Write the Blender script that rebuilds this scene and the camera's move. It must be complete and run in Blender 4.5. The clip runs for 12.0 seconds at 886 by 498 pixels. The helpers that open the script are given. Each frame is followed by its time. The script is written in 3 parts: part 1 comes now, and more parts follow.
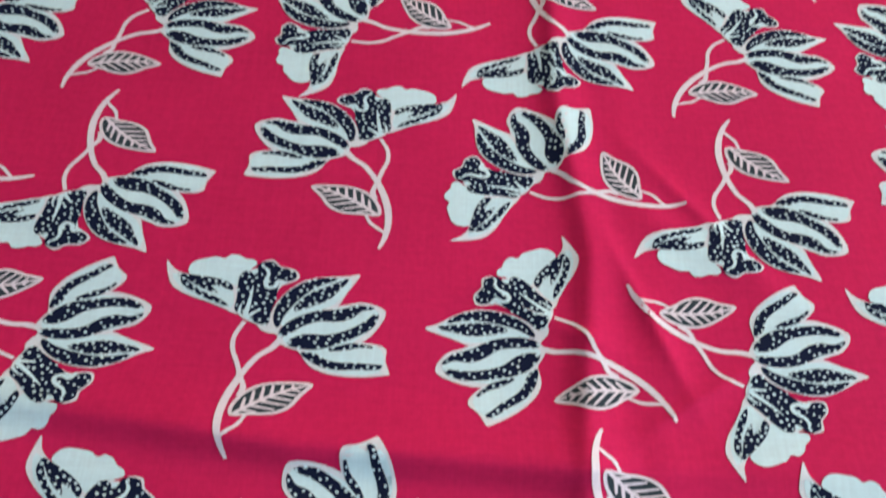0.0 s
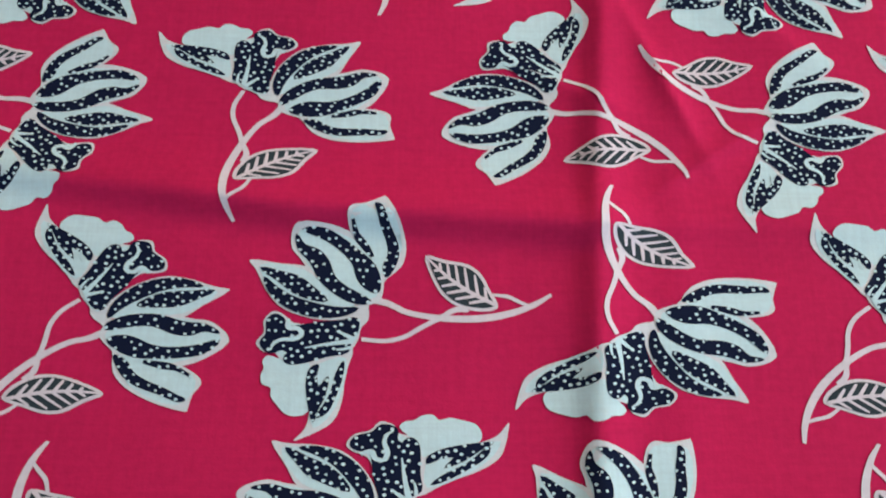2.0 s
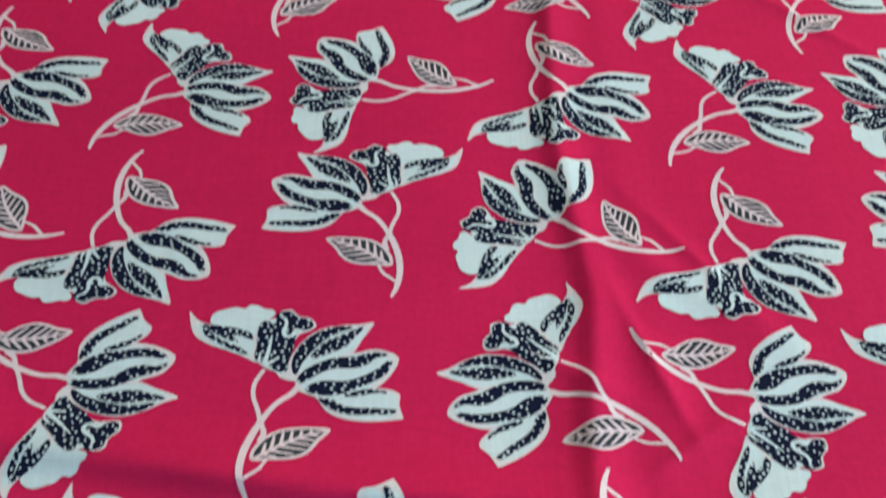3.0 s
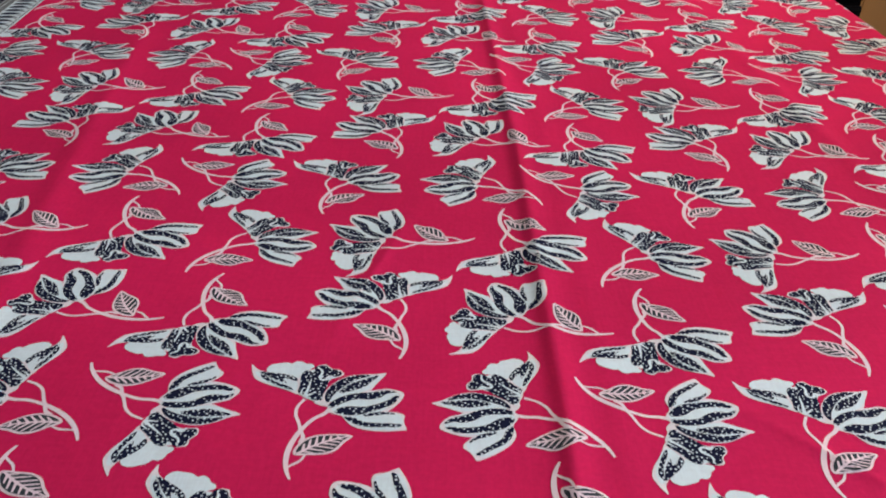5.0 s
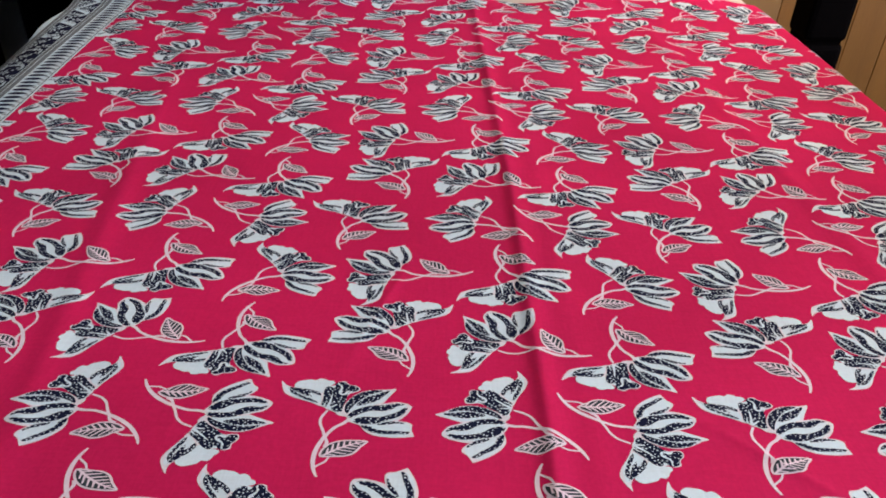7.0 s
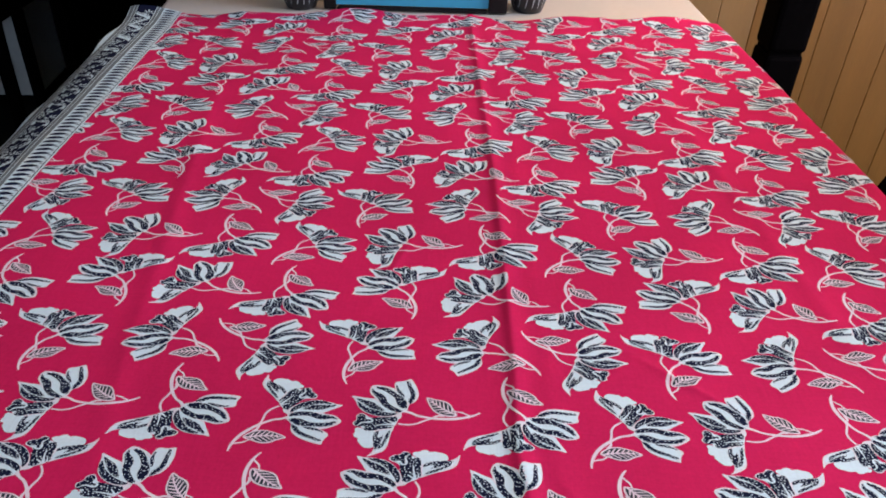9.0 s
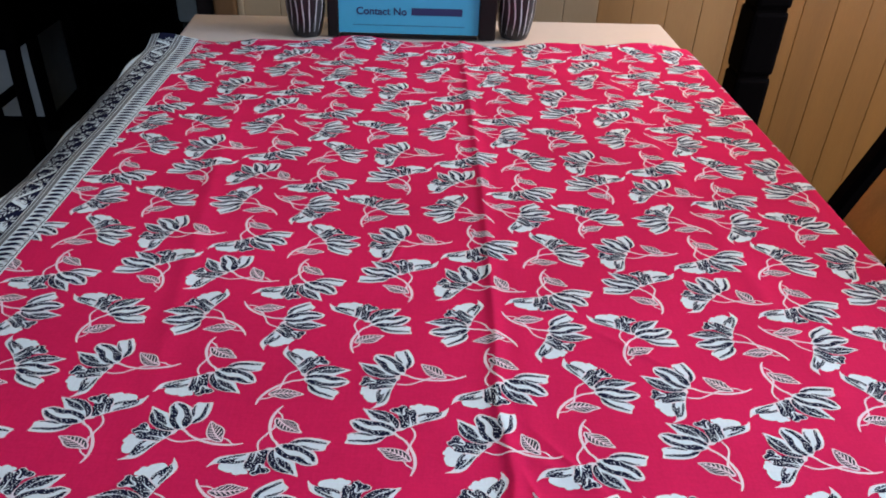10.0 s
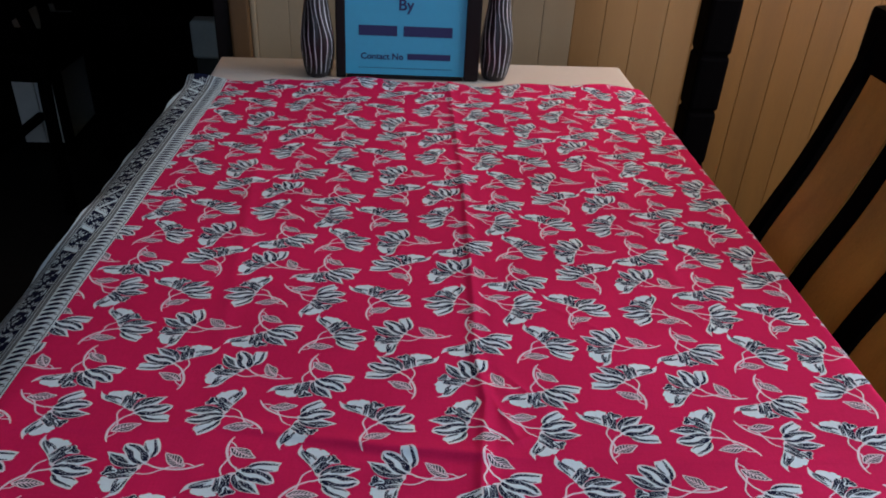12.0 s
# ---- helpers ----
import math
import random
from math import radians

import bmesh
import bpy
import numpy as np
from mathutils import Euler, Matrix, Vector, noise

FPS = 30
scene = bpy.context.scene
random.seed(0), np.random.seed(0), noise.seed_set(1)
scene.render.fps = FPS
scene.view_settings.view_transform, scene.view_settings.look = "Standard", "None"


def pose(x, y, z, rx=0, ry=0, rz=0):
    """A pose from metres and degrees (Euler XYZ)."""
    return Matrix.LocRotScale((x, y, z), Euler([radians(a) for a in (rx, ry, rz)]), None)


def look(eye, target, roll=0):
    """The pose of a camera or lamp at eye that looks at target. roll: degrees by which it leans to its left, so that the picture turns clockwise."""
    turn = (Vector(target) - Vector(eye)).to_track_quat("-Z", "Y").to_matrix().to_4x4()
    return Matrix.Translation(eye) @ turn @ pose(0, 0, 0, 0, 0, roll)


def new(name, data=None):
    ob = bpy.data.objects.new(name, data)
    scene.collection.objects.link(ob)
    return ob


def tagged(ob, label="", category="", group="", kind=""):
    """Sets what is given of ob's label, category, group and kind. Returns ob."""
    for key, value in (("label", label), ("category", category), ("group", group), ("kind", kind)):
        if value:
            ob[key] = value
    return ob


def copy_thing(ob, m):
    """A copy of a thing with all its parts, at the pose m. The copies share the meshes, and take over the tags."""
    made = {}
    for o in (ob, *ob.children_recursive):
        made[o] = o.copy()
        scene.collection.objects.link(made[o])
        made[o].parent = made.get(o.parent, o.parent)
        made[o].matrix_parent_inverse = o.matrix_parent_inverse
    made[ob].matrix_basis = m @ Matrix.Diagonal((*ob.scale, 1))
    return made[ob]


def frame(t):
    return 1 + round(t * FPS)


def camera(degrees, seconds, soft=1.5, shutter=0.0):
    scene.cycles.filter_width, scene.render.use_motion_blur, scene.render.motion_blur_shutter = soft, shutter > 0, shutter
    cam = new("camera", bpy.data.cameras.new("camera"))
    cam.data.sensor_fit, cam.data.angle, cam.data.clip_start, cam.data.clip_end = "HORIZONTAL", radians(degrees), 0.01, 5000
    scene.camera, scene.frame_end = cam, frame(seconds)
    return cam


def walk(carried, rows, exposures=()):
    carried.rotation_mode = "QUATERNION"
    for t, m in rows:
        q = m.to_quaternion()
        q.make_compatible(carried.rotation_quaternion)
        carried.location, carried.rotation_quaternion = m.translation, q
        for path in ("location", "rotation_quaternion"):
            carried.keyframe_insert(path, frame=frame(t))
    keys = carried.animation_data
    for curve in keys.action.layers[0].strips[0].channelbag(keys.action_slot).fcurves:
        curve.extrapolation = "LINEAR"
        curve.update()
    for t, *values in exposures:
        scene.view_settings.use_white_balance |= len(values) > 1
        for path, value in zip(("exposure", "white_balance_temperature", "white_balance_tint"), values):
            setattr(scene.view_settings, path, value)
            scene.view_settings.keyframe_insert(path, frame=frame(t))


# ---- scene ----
from mathutils.geometry import delaunay_2d_cdt

cam = camera(60.00, 12.0, soft=1.8, shutter=0.3)
# seconds, eye (metres), yaw, pitch, roll (degrees)
ROWS = [
    (0.0, 0.1295, -0.1348, 0.9864, 1.4196, -63.7433, -2.6241),
    (0.5, 0.1300, -0.1498, 0.9728, 0.8567, -69.3738, -2.3012),
    (1.0, 0.1322, -0.1628, 0.9660, 0.4110, -72.7545, -1.9094),
    (1.5, 0.1339, -0.1729, 0.9597, -0.0069, -72.4874, -1.3093),
    (2.0, 0.1303, -0.1641, 0.9689, 0.0998, -72.9411, -1.6622),
    (2.5, 0.1261, -0.1521, 0.9839, 0.3222, -68.5886, -2.1254),
    (3.0, 0.1283, -0.1381, 0.9983, 0.7835, -60.6831, -1.7076),
    (3.5, 0.1325, -0.1279, 1.0065, 1.6149, -51.3657, -1.0776),
    (3.7, 0.1298, -0.1308, 1.0113, 1.3949, -48.1622, -1.3502),
    (5.3, 0.1191, -0.0883, 1.0161, 0.9568, -35.3375, -1.7690),
    (5.5, 0.1188, -0.0879, 1.0162, 0.9790, -34.7450, -1.7636),
    (6.0, 0.1194, -0.0882, 1.0163, 0.9856, -34.0514, -1.8814),
    (6.5, 0.1198, -0.0908, 1.0222, 1.0469, -34.5340, -1.8627),
    (7.0, 0.1197, -0.1395, 1.0590, 1.2551, -34.9588, -1.7380),
    (7.2, 0.1204, -0.1400, 1.0559, 1.3518, -34.6342, -1.5752),
    (8.8, 0.1244, -0.2528, 1.1259, 1.9331, -35.6016, -2.0712),
    (9.0, 0.1266, -0.2692, 1.1338, 1.7916, -35.4176, -1.9975),
    (9.5, 0.1324, -0.2950, 1.1443, 1.8500, -35.1594, -1.8181),
    (10.0, 0.1322, -0.3640, 1.1711, 1.5031, -33.7999, -2.0315),
    (10.5, 0.1317, -0.3650, 1.1721, 1.2564, -34.1263, -2.2363),
    (11.0, 0.1312, -0.4695, 1.2189, 0.9411, -32.7147, -2.3904),
    (11.5, 0.1316, -0.5374, 1.2394, 0.8129, -31.4539, -2.3964),
    (12.0, 0.1305, -0.5634, 1.2614, 0.8498, -31.7671, -2.6209),
]
EXPOSURES = [  # seconds, stops, white balance
    (0.0, 0.08, 6150, 4), (0.5, -0.08, 6200, 2), (1.5, -0.10, 6150, 3), (2.5, -0.08, 6200, 2), (3.5, 0.04, 6150, 4), (5.5, -0.03, 6430, 20), (7.0, 0.02, 6350, 21),
    (9.0, 0.07, 6080, 21), (10.5, 0.05, 5980, 20), (11.0, -0.04, 5930, 19), (11.5, -0.39, 5980, 20), (12.0, -0.61, 6030, 20)]
walk(cam, [(t, pose(x, y, z, 90 + pitch, roll, yaw)) for t, x, y, z, yaw, pitch, roll in ROWS], EXPOSURES)

TURN = pose(0, 0, 0, 0, 0, 4)  # the room and its table stand at four degrees to the print's rows
CA, SA = math.cos(radians(4)), math.sin(radians(4))
TOP = 0.757  # height of the tabletop

# ---- light ----
world = bpy.data.worlds.new("world")
scene.world = world
world.use_nodes = True
sky = world.node_tree.nodes.new("ShaderNodeTexSky")
sky.sky_type, sky.sun_disc, sky.sun_elevation, sky.sun_rotation = "NISHITA", False, radians(40), radians(100)
world.node_tree.links.new(sky.outputs[0], world.node_tree.nodes["Background"].inputs[0])
world.node_tree.nodes["Background"].inputs[1].default_value = 0.1


def area(name, eye, target, size, power, colour):
    data = bpy.data.lights.new(name, "AREA")
    data.shape, data.size, data.size_y, data.energy, data.color = "RECTANGLE", size[0], size[1], power, colour
    ob = new(name, data)
    ob.matrix_world = TURN @ look(eye, target)
    return ob


# key from the right; the window given as its source is unseen
area("window_light", (2.12, 0.2, 1.55), (0.25, -0.1, 0.8), (1.35, 1.15), 66, (0.90, 0.94, 1.0))
# added fill from the far end, to model the cross fold
area("tube_light", (0.60, 0.72, 2.46), (0.45, 0.35, 0.0), (1.1, 0.06), 3, (0.96, 0.97, 1.0))
# added cool fill from behind the camera, no source known
area("window_light_south", (-0.2, -2.3, 1.6), (0.1, 0.5, 0.76), (1.6, 1.2), 19, (0.60, 0.78, 1.0))
bulb = bpy.data.lights.new("ceiling_lamp_light", "POINT")
bulb.energy, bulb.color, bulb.shadow_soft_size = 27, (1.0, 0.60, 0.25), 0.08
new("ceiling_lamp_light", bulb).matrix_world = TURN @ pose(1.02, 1.0, 1.66)

# ---- materials ----


def material(name, colour, rough=0.6, metal=0.0, vary=0.12, scale=12.0, bump=0.0, bump_scale=200.0, stretch=(1, 1, 1), fine=90.0, random_amount=0.0, spec=0.5):
    """A surface with a broad and a fine variation of its colour, and relief."""
    m = bpy.data.materials.new(name)
    m.use_nodes = True
    nt = m.node_tree
    n, link = nt.nodes, nt.links.new
    bsdf = n["Principled BSDF"]
    bsdf.inputs["Roughness"].default_value, bsdf.inputs["Metallic"].default_value = rough, metal
    bsdf.inputs["Specular IOR Level"].default_value = spec
    coord = n.new("ShaderNodeTexCoord")
    mapping = n.new("ShaderNodeMapping")
    mapping.inputs["Scale"].default_value = stretch
    link(coord.outputs["Object"], mapping.inputs[0])
    total = None
    for s, share in ((scale, 0.65), (fine, 0.35)):
        tex = n.new("ShaderNodeTexNoise")
        tex.inputs["Scale"].default_value, tex.inputs["Detail"].default_value = s, 4
        link(mapping.outputs[0], tex.inputs["Vector"])
        mul = n.new("ShaderNodeMath")
        mul.operation = "MULTIPLY"
        mul.inputs[1].default_value = share
        link(tex.outputs["Fac"], mul.inputs[0])
        if total is None:
            total = mul
        else:
            add = n.new("ShaderNodeMath")
            link(total.outputs[0], add.inputs[0]), link(mul.outputs[0], add.inputs[1])
            total = add
    if random_amount:
        info = n.new("ShaderNodeObjectInfo")
        mul = n.new("ShaderNodeMath")
        mul.operation = "MULTIPLY_ADD"
        mul.inputs[1].default_value = random_amount
        link(info.outputs["Random"], mul.inputs[0]), link(total.outputs[0], mul.inputs[2])
        total = mul
    ramp = n.new("ShaderNodeMapRange")
    ramp.inputs["From Min"].default_value, ramp.inputs["From Max"].default_value = 0.3, 0.7 + random_amount
    ramp.inputs["To Min"].default_value, ramp.inputs["To Max"].default_value = 1 - vary, 1 + vary
    link(total.outputs[0], ramp.inputs[0])
    hsv = n.new("ShaderNodeHueSaturation")
    hsv.inputs["Color"].default_value = (*colour, 1)
    link(ramp.outputs[0], hsv.inputs["Value"]), link(hsv.outputs[0], bsdf.inputs["Base Color"])
    if bump:
        tex = n.new("ShaderNodeTexNoise")
        tex.inputs["Scale"].default_value, tex.inputs["Detail"].default_value = bump_scale, 3
        link(mapping.outputs[0], tex.inputs["Vector"])
        b = n.new("ShaderNodeBump")
        b.inputs["Strength"].default_value, b.inputs["Distance"].default_value = bump, 0.002
        link(tex.outputs["Fac"], b.inputs["Height"]), link(b.outputs[0], bsdf.inputs["Normal"])
    return m


def cloth_material(name, colour, vary=0.1):
    m = material(name, colour, rough=0.9, vary=vary, scale=7, fine=500, bump=0.05, bump_scale=1400, spec=0.08)
    # slubs of the weave, along both threads
    n, link = m.node_tree.nodes, m.node_tree.links.new
    hsv = n["Hue/Saturation/Value"]
    before = hsv.inputs["Value"].links[0].from_socket
    coord = n.new("ShaderNodeTexCoord")
    total = before
    for stretch, amount in (((60, 1100, 60), 0.16), ((1100, 60, 60), 0.16)):
        mapping = n.new("ShaderNodeMapping")
        mapping.inputs["Scale"].default_value = stretch
        link(coord.outputs["Object"], mapping.inputs[0])
        tex = n.new("ShaderNodeTexNoise")
        tex.inputs["Scale"].default_value, tex.inputs["Detail"].default_value = 1.0, 2
        link(mapping.outputs[0], tex.inputs["Vector"])
        add = n.new("ShaderNodeMath")
        add.operation = "MULTIPLY_ADD"
        add.inputs[1].default_value = amount
        link(tex.outputs["Fac"], add.inputs[0]), link(total, add.inputs[2])
        take = n.new("ShaderNodeMath")
        take.operation, take.inputs[1].default_value = "SUBTRACT", amount / 2
        link(add.outputs[0], take.inputs[0])
        total = take.outputs[0]
    link(total, hsv.inputs["Value"])
    return m


RED = cloth_material("red_cotton", (0.49, 0.0125, 0.082), 0.16)
ROSE_WHITE = cloth_material("rose_white_print", (0.67, 0.60, 0.66))
PETAL_RIM = cloth_material("petal_rim_print", (0.63, 0.645, 0.69))
MINT_WHITE = cloth_material("mint_white_print", (0.55, 0.71, 0.76))
NAVY = cloth_material("navy_print", (0.0065, 0.010, 0.031))
LEAF_GREY = cloth_material("leaf_grey_print", (0.032, 0.045, 0.055))
GREY = cloth_material("grey_print", (0.15, 0.18, 0.19))
TABLE_WHITE = material("white_laminate", (0.56, 0.53, 0.47), rough=0.35, vary=0.05, scale=5, bump=0.05)
# black stain, taken further down so the colour also holds the deep shade
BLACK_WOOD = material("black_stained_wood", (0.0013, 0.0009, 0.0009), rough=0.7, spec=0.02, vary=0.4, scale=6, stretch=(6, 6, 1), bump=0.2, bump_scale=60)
HONEY = material("honey_veneer", (0.40, 0.205, 0.030), rough=0.5, vary=0.25, scale=4, stretch=(5, 5, 0.7), bump=0.15, bump_scale=80)
# one panelling in three tints: daylight giving way to warm lamplight, painted in
CREAM_LIT_BOARD = material("cream_lit_board", (0.31, 0.24, 0.14), rough=0.55, vary=0.1, scale=3, stretch=(4, 4, 0.6), bump=0.1, bump_scale=60, random_amount=0.15)
BROWN_LIT_BOARD = material("brown_lit_board", (0.190, 0.088, 0.016), rough=0.5, vary=0.22, scale=3, stretch=(6, 6, 0.5), bump=0.15, bump_scale=70, random_amount=0.2)
TAN_LIT_BOARD = material("tan_lit_board", (0.25, 0.140, 0.045), rough=0.55, vary=0.15, scale=3, stretch=(5, 5, 0.5), bump=0.12, bump_scale=65, random_amount=0.2)
TRIM_WOOD = material("golden_brown_trim", (0.12, 0.062, 0.02), rough=0.5, vary=0.25, scale=5, stretch=(6, 6, 0.6))
GLAZE = material("black_glaze", (0.004, 0.004, 0.006), rough=0.35, vary=0.2)
STRIPE = material("white_glaze", (0.50, 0.52, 0.54), rough=0.3, vary=0.06)
BLUE_CARD = material("blue_card", (0.045, 0.38, 0.58), rough=0.55, vary=0.05, scale=4)
INK = material("dark_blue_ink", (0.012, 0.022, 0.10), rough=0.6, vary=0.1)
FRAME_WOOD = material("dark_frame_wood", (0.006, 0.0035, 0.003), rough=0.5, spec=0.2, vary=0.3)
PLASTER = material("plaster", (0.42, 0.37, 0.30), rough=0.85, vary=0.08, scale=3, bump=0.15)
# near-black in place of a wall colour: the unlit room's shade is painted in
SHADE_DARK = material("shade_dark", (0.0020, 0.0018, 0.0018), rough=0.9, spec=0.05, vary=0.2, scale=3, bump=0.1)
# floor taken down to near-black, so its colour holds the dark side's shade
FLOOR_TILE = material("shade_dark_floor", (0.008, 0.007, 0.006), rough=0.75, spec=0.08, vary=0.2, scale=4)
GREY_FABRIC = material("grey_blue_fabric", (0.24, 0.285, 0.27), rough=0.9, vary=0.12, scale=8, bump=0.3)
DARK_FABRIC = material("dark_green_fabric", (0.020, 0.026, 0.022), rough=0.9, vary=0.2, scale=8, bump=0.3)
OFF_WHITE = material("off_white_paint", (0.55, 0.59, 0.54), rough=0.6, vary=0.08)
LAMP_GLASS = material("lamp_glass", (0.9, 0.85, 0.7), rough=0.3)
LAMP_GLASS.node_tree.nodes["Principled BSDF"].inputs["Emission Color"].default_value = (1, 0.7, 0.35, 1)
LAMP_GLASS.node_tree.nodes["Principled BSDF"].inputs["Emission Strength"].default_value = 6

# ---- helpers of this scene ----


def link_mesh(name, bm, mat, parent=None, label="", smooth=False):
    me = bpy.data.meshes.new(name)
    bmesh.ops.recalc_face_normals(bm, faces=bm.faces)
    bm.to_mesh(me)
    bm.free()
    for m in mat if isinstance(mat, (list, tuple)) else [mat]:
        me.materials.append(m)
    if smooth:
        me.shade_smooth()
    ob = new(name, me)
    if parent is not None:
        ob.parent = parent
    if label:
        ob["label"] = label
    return ob


part = link_mesh


def thing(name, label, category, m=None, group="", kind=""):
    ob = new(name)
    ob.matrix_world = TURN @ (m if m is not None else Matrix())
    return tagged(ob, label, category, group, kind)


def box(x0, x1, y0, y1, z0, z1, bevel=0.004, segments=2, bm=None):
    bm = bm or bmesh.new()
    made = bmesh.ops.create_cube(bm, size=1, matrix=Matrix.Translation(((x0 + x1) / 2, (y0 + y1) / 2, (z0 + z1) / 2)) @ Matrix.Diagonal((x1 - x0, y1 - y0, z1 - z0, 1)))
    if bevel:
        edges = list({e for v in made["verts"] for e in v.link_edges})
        bmesh.ops.bevel(bm, geom=edges, offset=bevel, segments=segments, affect="EDGES", profile=0.6)
    return bm


def sweep(path, sizes, bm=None):
    """A bar with a rectangular, bevelled section that follows path; sizes: (width along y, depth across) at each point. The path lies in a plane of constant y."""
    bm = bm or bmesh.new()
    rings = []
    for i, p in enumerate(path):
        a, b = Vector(path[max(i - 1, 0)]), Vector(path[min(i + 1, len(path) - 1)])
        d = (b - a).normalized()
        side = Vector((0, 1, 0))
        across = d.cross(side).normalized()
        w, t = sizes[i] if isinstance(sizes, list) else sizes
        c = 0.25 * min(w, t)
        ring = []
        for u, v in ((-w / 2 + c, -t / 2), (w / 2 - c, -t / 2), (w / 2, -t / 2 + c), (w / 2, t / 2 - c), (w / 2 - c, t / 2), (-w / 2 + c, t / 2), (-w / 2, t / 2 - c), (-w / 2, -t / 2 + c)):
            ring.append(bm.verts.new(Vector(p) + side * u + across * v))
        rings.append(ring)
    for r, s in zip(rings, rings[1:]):
        for k in range(8):
            bm.faces.new((r[k], r[(k + 1) % 8], s[(k + 1) % 8], s[k]))
    bm.faces.new(rings[0]), bm.faces.new(rings[-1])
    return bm


def spline(points, steps=4, closed=False):
    """Points on a smooth curve through the given ones."""
    p = np.array(points, float)
    n = len(p)
    out = []
    for i in range(n if closed else n - 1):
        if closed:
            a, b, c, d = p[(i - 1) % n], p[i], p[(i + 1) % n], p[(i + 2) % n]
        else:
            a, b, c, d = p[i - 1] if i else 2 * p[0] - p[1], p[i], p[i + 1], p[i + 2] if i + 2 < n else 2 * p[-1] - p[-2]
        # knots spaced by the square root of the distance, which keeps corners from looping
        t0 = 0.0
        t1 = t0 + max(np.linalg.norm(b - a), 1e-9) ** 0.5
        t2 = t1 + max(np.linalg.norm(c - b), 1e-9) ** 0.5
        t3 = t2 + max(np.linalg.norm(d - c), 1e-9) ** 0.5
        for k in range(steps):
            t = t1 + (t2 - t1) * k / steps
            a1 = (t1 - t) / (t1 - t0) * a + (t - t0) / (t1 - t0) * b
            a2 = (t2 - t) / (t2 - t1) * b + (t - t1) / (t2 - t1) * c
            a3 = (t3 - t) / (t3 - t2) * c + (t - t2) / (t3 - t2) * d
            b1 = (t2 - t) / (t2 - t0) * a1 + (t - t0) / (t2 - t0) * a2
            b2 = (t3 - t) / (t3 - t1) * a2 + (t - t1) / (t3 - t1) * a3
            out.append((t2 - t) / (t2 - t1) * b1 + (t - t1) / (t2 - t1) * b2)
    if not closed:
        out.append(p[-1])
    return np.array(out)


def lathe(profile, turns=36):
    bm = bmesh.new()
    rings = [[bm.verts.new((r * math.cos(a), r * math.sin(a), z)) for a in (2 * math.pi * k / turns for k in range(turns))] for r, z in profile]
    for r, s in zip(rings, rings[1:]):
        for k in range(turns):
            bm.faces.new((r[k], r[(k + 1) % turns], s[(k + 1) % turns], s[k]))
    bm.faces.new(rings[0][::-1])
    return bm


# ---- the room ----
NORTH, SOUTH, EAST, WEST, HIGH = 1.275, -2.4, 2.2, -1.7, 2.6


def slab(name, x0, x1, y0, y1, z0, z1, mat, label):
    ob = link_mesh(name, box(x0, x1, y0, y1, z0, z1, bevel=0), mat)
    ob.matrix_world = TURN
    return tagged(ob, label, "wall" if "wall" in name else name.split("_")[0], kind="structure")


slab("floor", -3.2, EAST + 0.15, SOUTH - 0.15, 4.0, -0.1, 0.0, FLOOR_TILE, "polished floor of the dining room, shade painted into its colour")
slab("ceiling", -3.2, EAST + 0.15, SOUTH - 0.15, 4.0, HIGH, HIGH + 0.1, PLASTER, "plain plaster ceiling")
north = slab("wall_north", -0.235, EAST, NORTH + 0.016, NORTH + 0.15, 0, HIGH, BROWN_LIT_BOARD, "wall panelled with upright wooden boards")
# walls around the unlit room, near-black so that their colour holds its shade
slab("wall_north_over_opening", -3.2, -0.235, NORTH + 0.016, NORTH + 0.15, 2.1, HIGH, SHADE_DARK, "wall over a wide opening, coloured as deep shade")
slab("wall_beyond", -3.2, 0.4, 3.85, 4.0, 0, HIGH, SHADE_DARK, "wall of the room beyond the opening, coloured as deep shade")
slab("wall_beyond_east", 0.25, 0.4, NORTH + 0.15, 3.85, 0, HIGH, SHADE_DARK, "side wall of the room beyond, coloured as deep shade")
slab("wall_west", -3.35, -3.2, SOUTH, 4.0, 0, HIGH, SHADE_DARK, "wall on the shaded side of the room, shade in its colour")
# east wall, out of view, with an added window
slab("wall_east_sill", EAST, EAST + 0.15, SOUTH, NORTH, 0, 0.95, PLASTER, "plastered wall under a window")
slab("wall_east_lintel", EAST, EAST + 0.15, SOUTH, NORTH, 2.15, HIGH, PLASTER, "plastered wall over a window")
slab("wall_east_south", EAST, EAST + 0.15, SOUTH, -0.5, 0.95, 2.15, PLASTER, "plastered wall beside a window")
slab("wall_east_north", EAST, EAST + 0.15, 0.9, NORTH, 0.95, 2.15, PLASTER, "plastered wall beside a window")
# south wall, out of view, with an added window
slab("wall_south_sill", -3.2, EAST, SOUTH - 0.15, SOUTH, 0, 1.0, PLASTER, "plastered wall under a window")
slab("wall_south_lintel", -3.2, EAST, SOUTH - 0.15, SOUTH, 2.2, HIGH, PLASTER, "plastered wall over a window")
slab("wall_south_west", -3.2, -1.0, SOUTH - 0.15, SOUTH, 1.0, 2.2, PLASTER, "plastered wall beside a window")
slab("wall_south_east", 0.6, EAST, SOUTH - 0.15, SOUTH, 1.0, 2.2, PLASTER, "plastered wall beside a window")

GLASS = bpy.data.materials.new("window_glass")
GLASS.use_nodes = True
g = GLASS.node_tree.nodes["Principled BSDF"]
g.inputs["Transmission Weight"].default_value, g.inputs["Roughness"].default_value, g.inputs["IOR"].default_value = 1.0, 0.02, 1.45


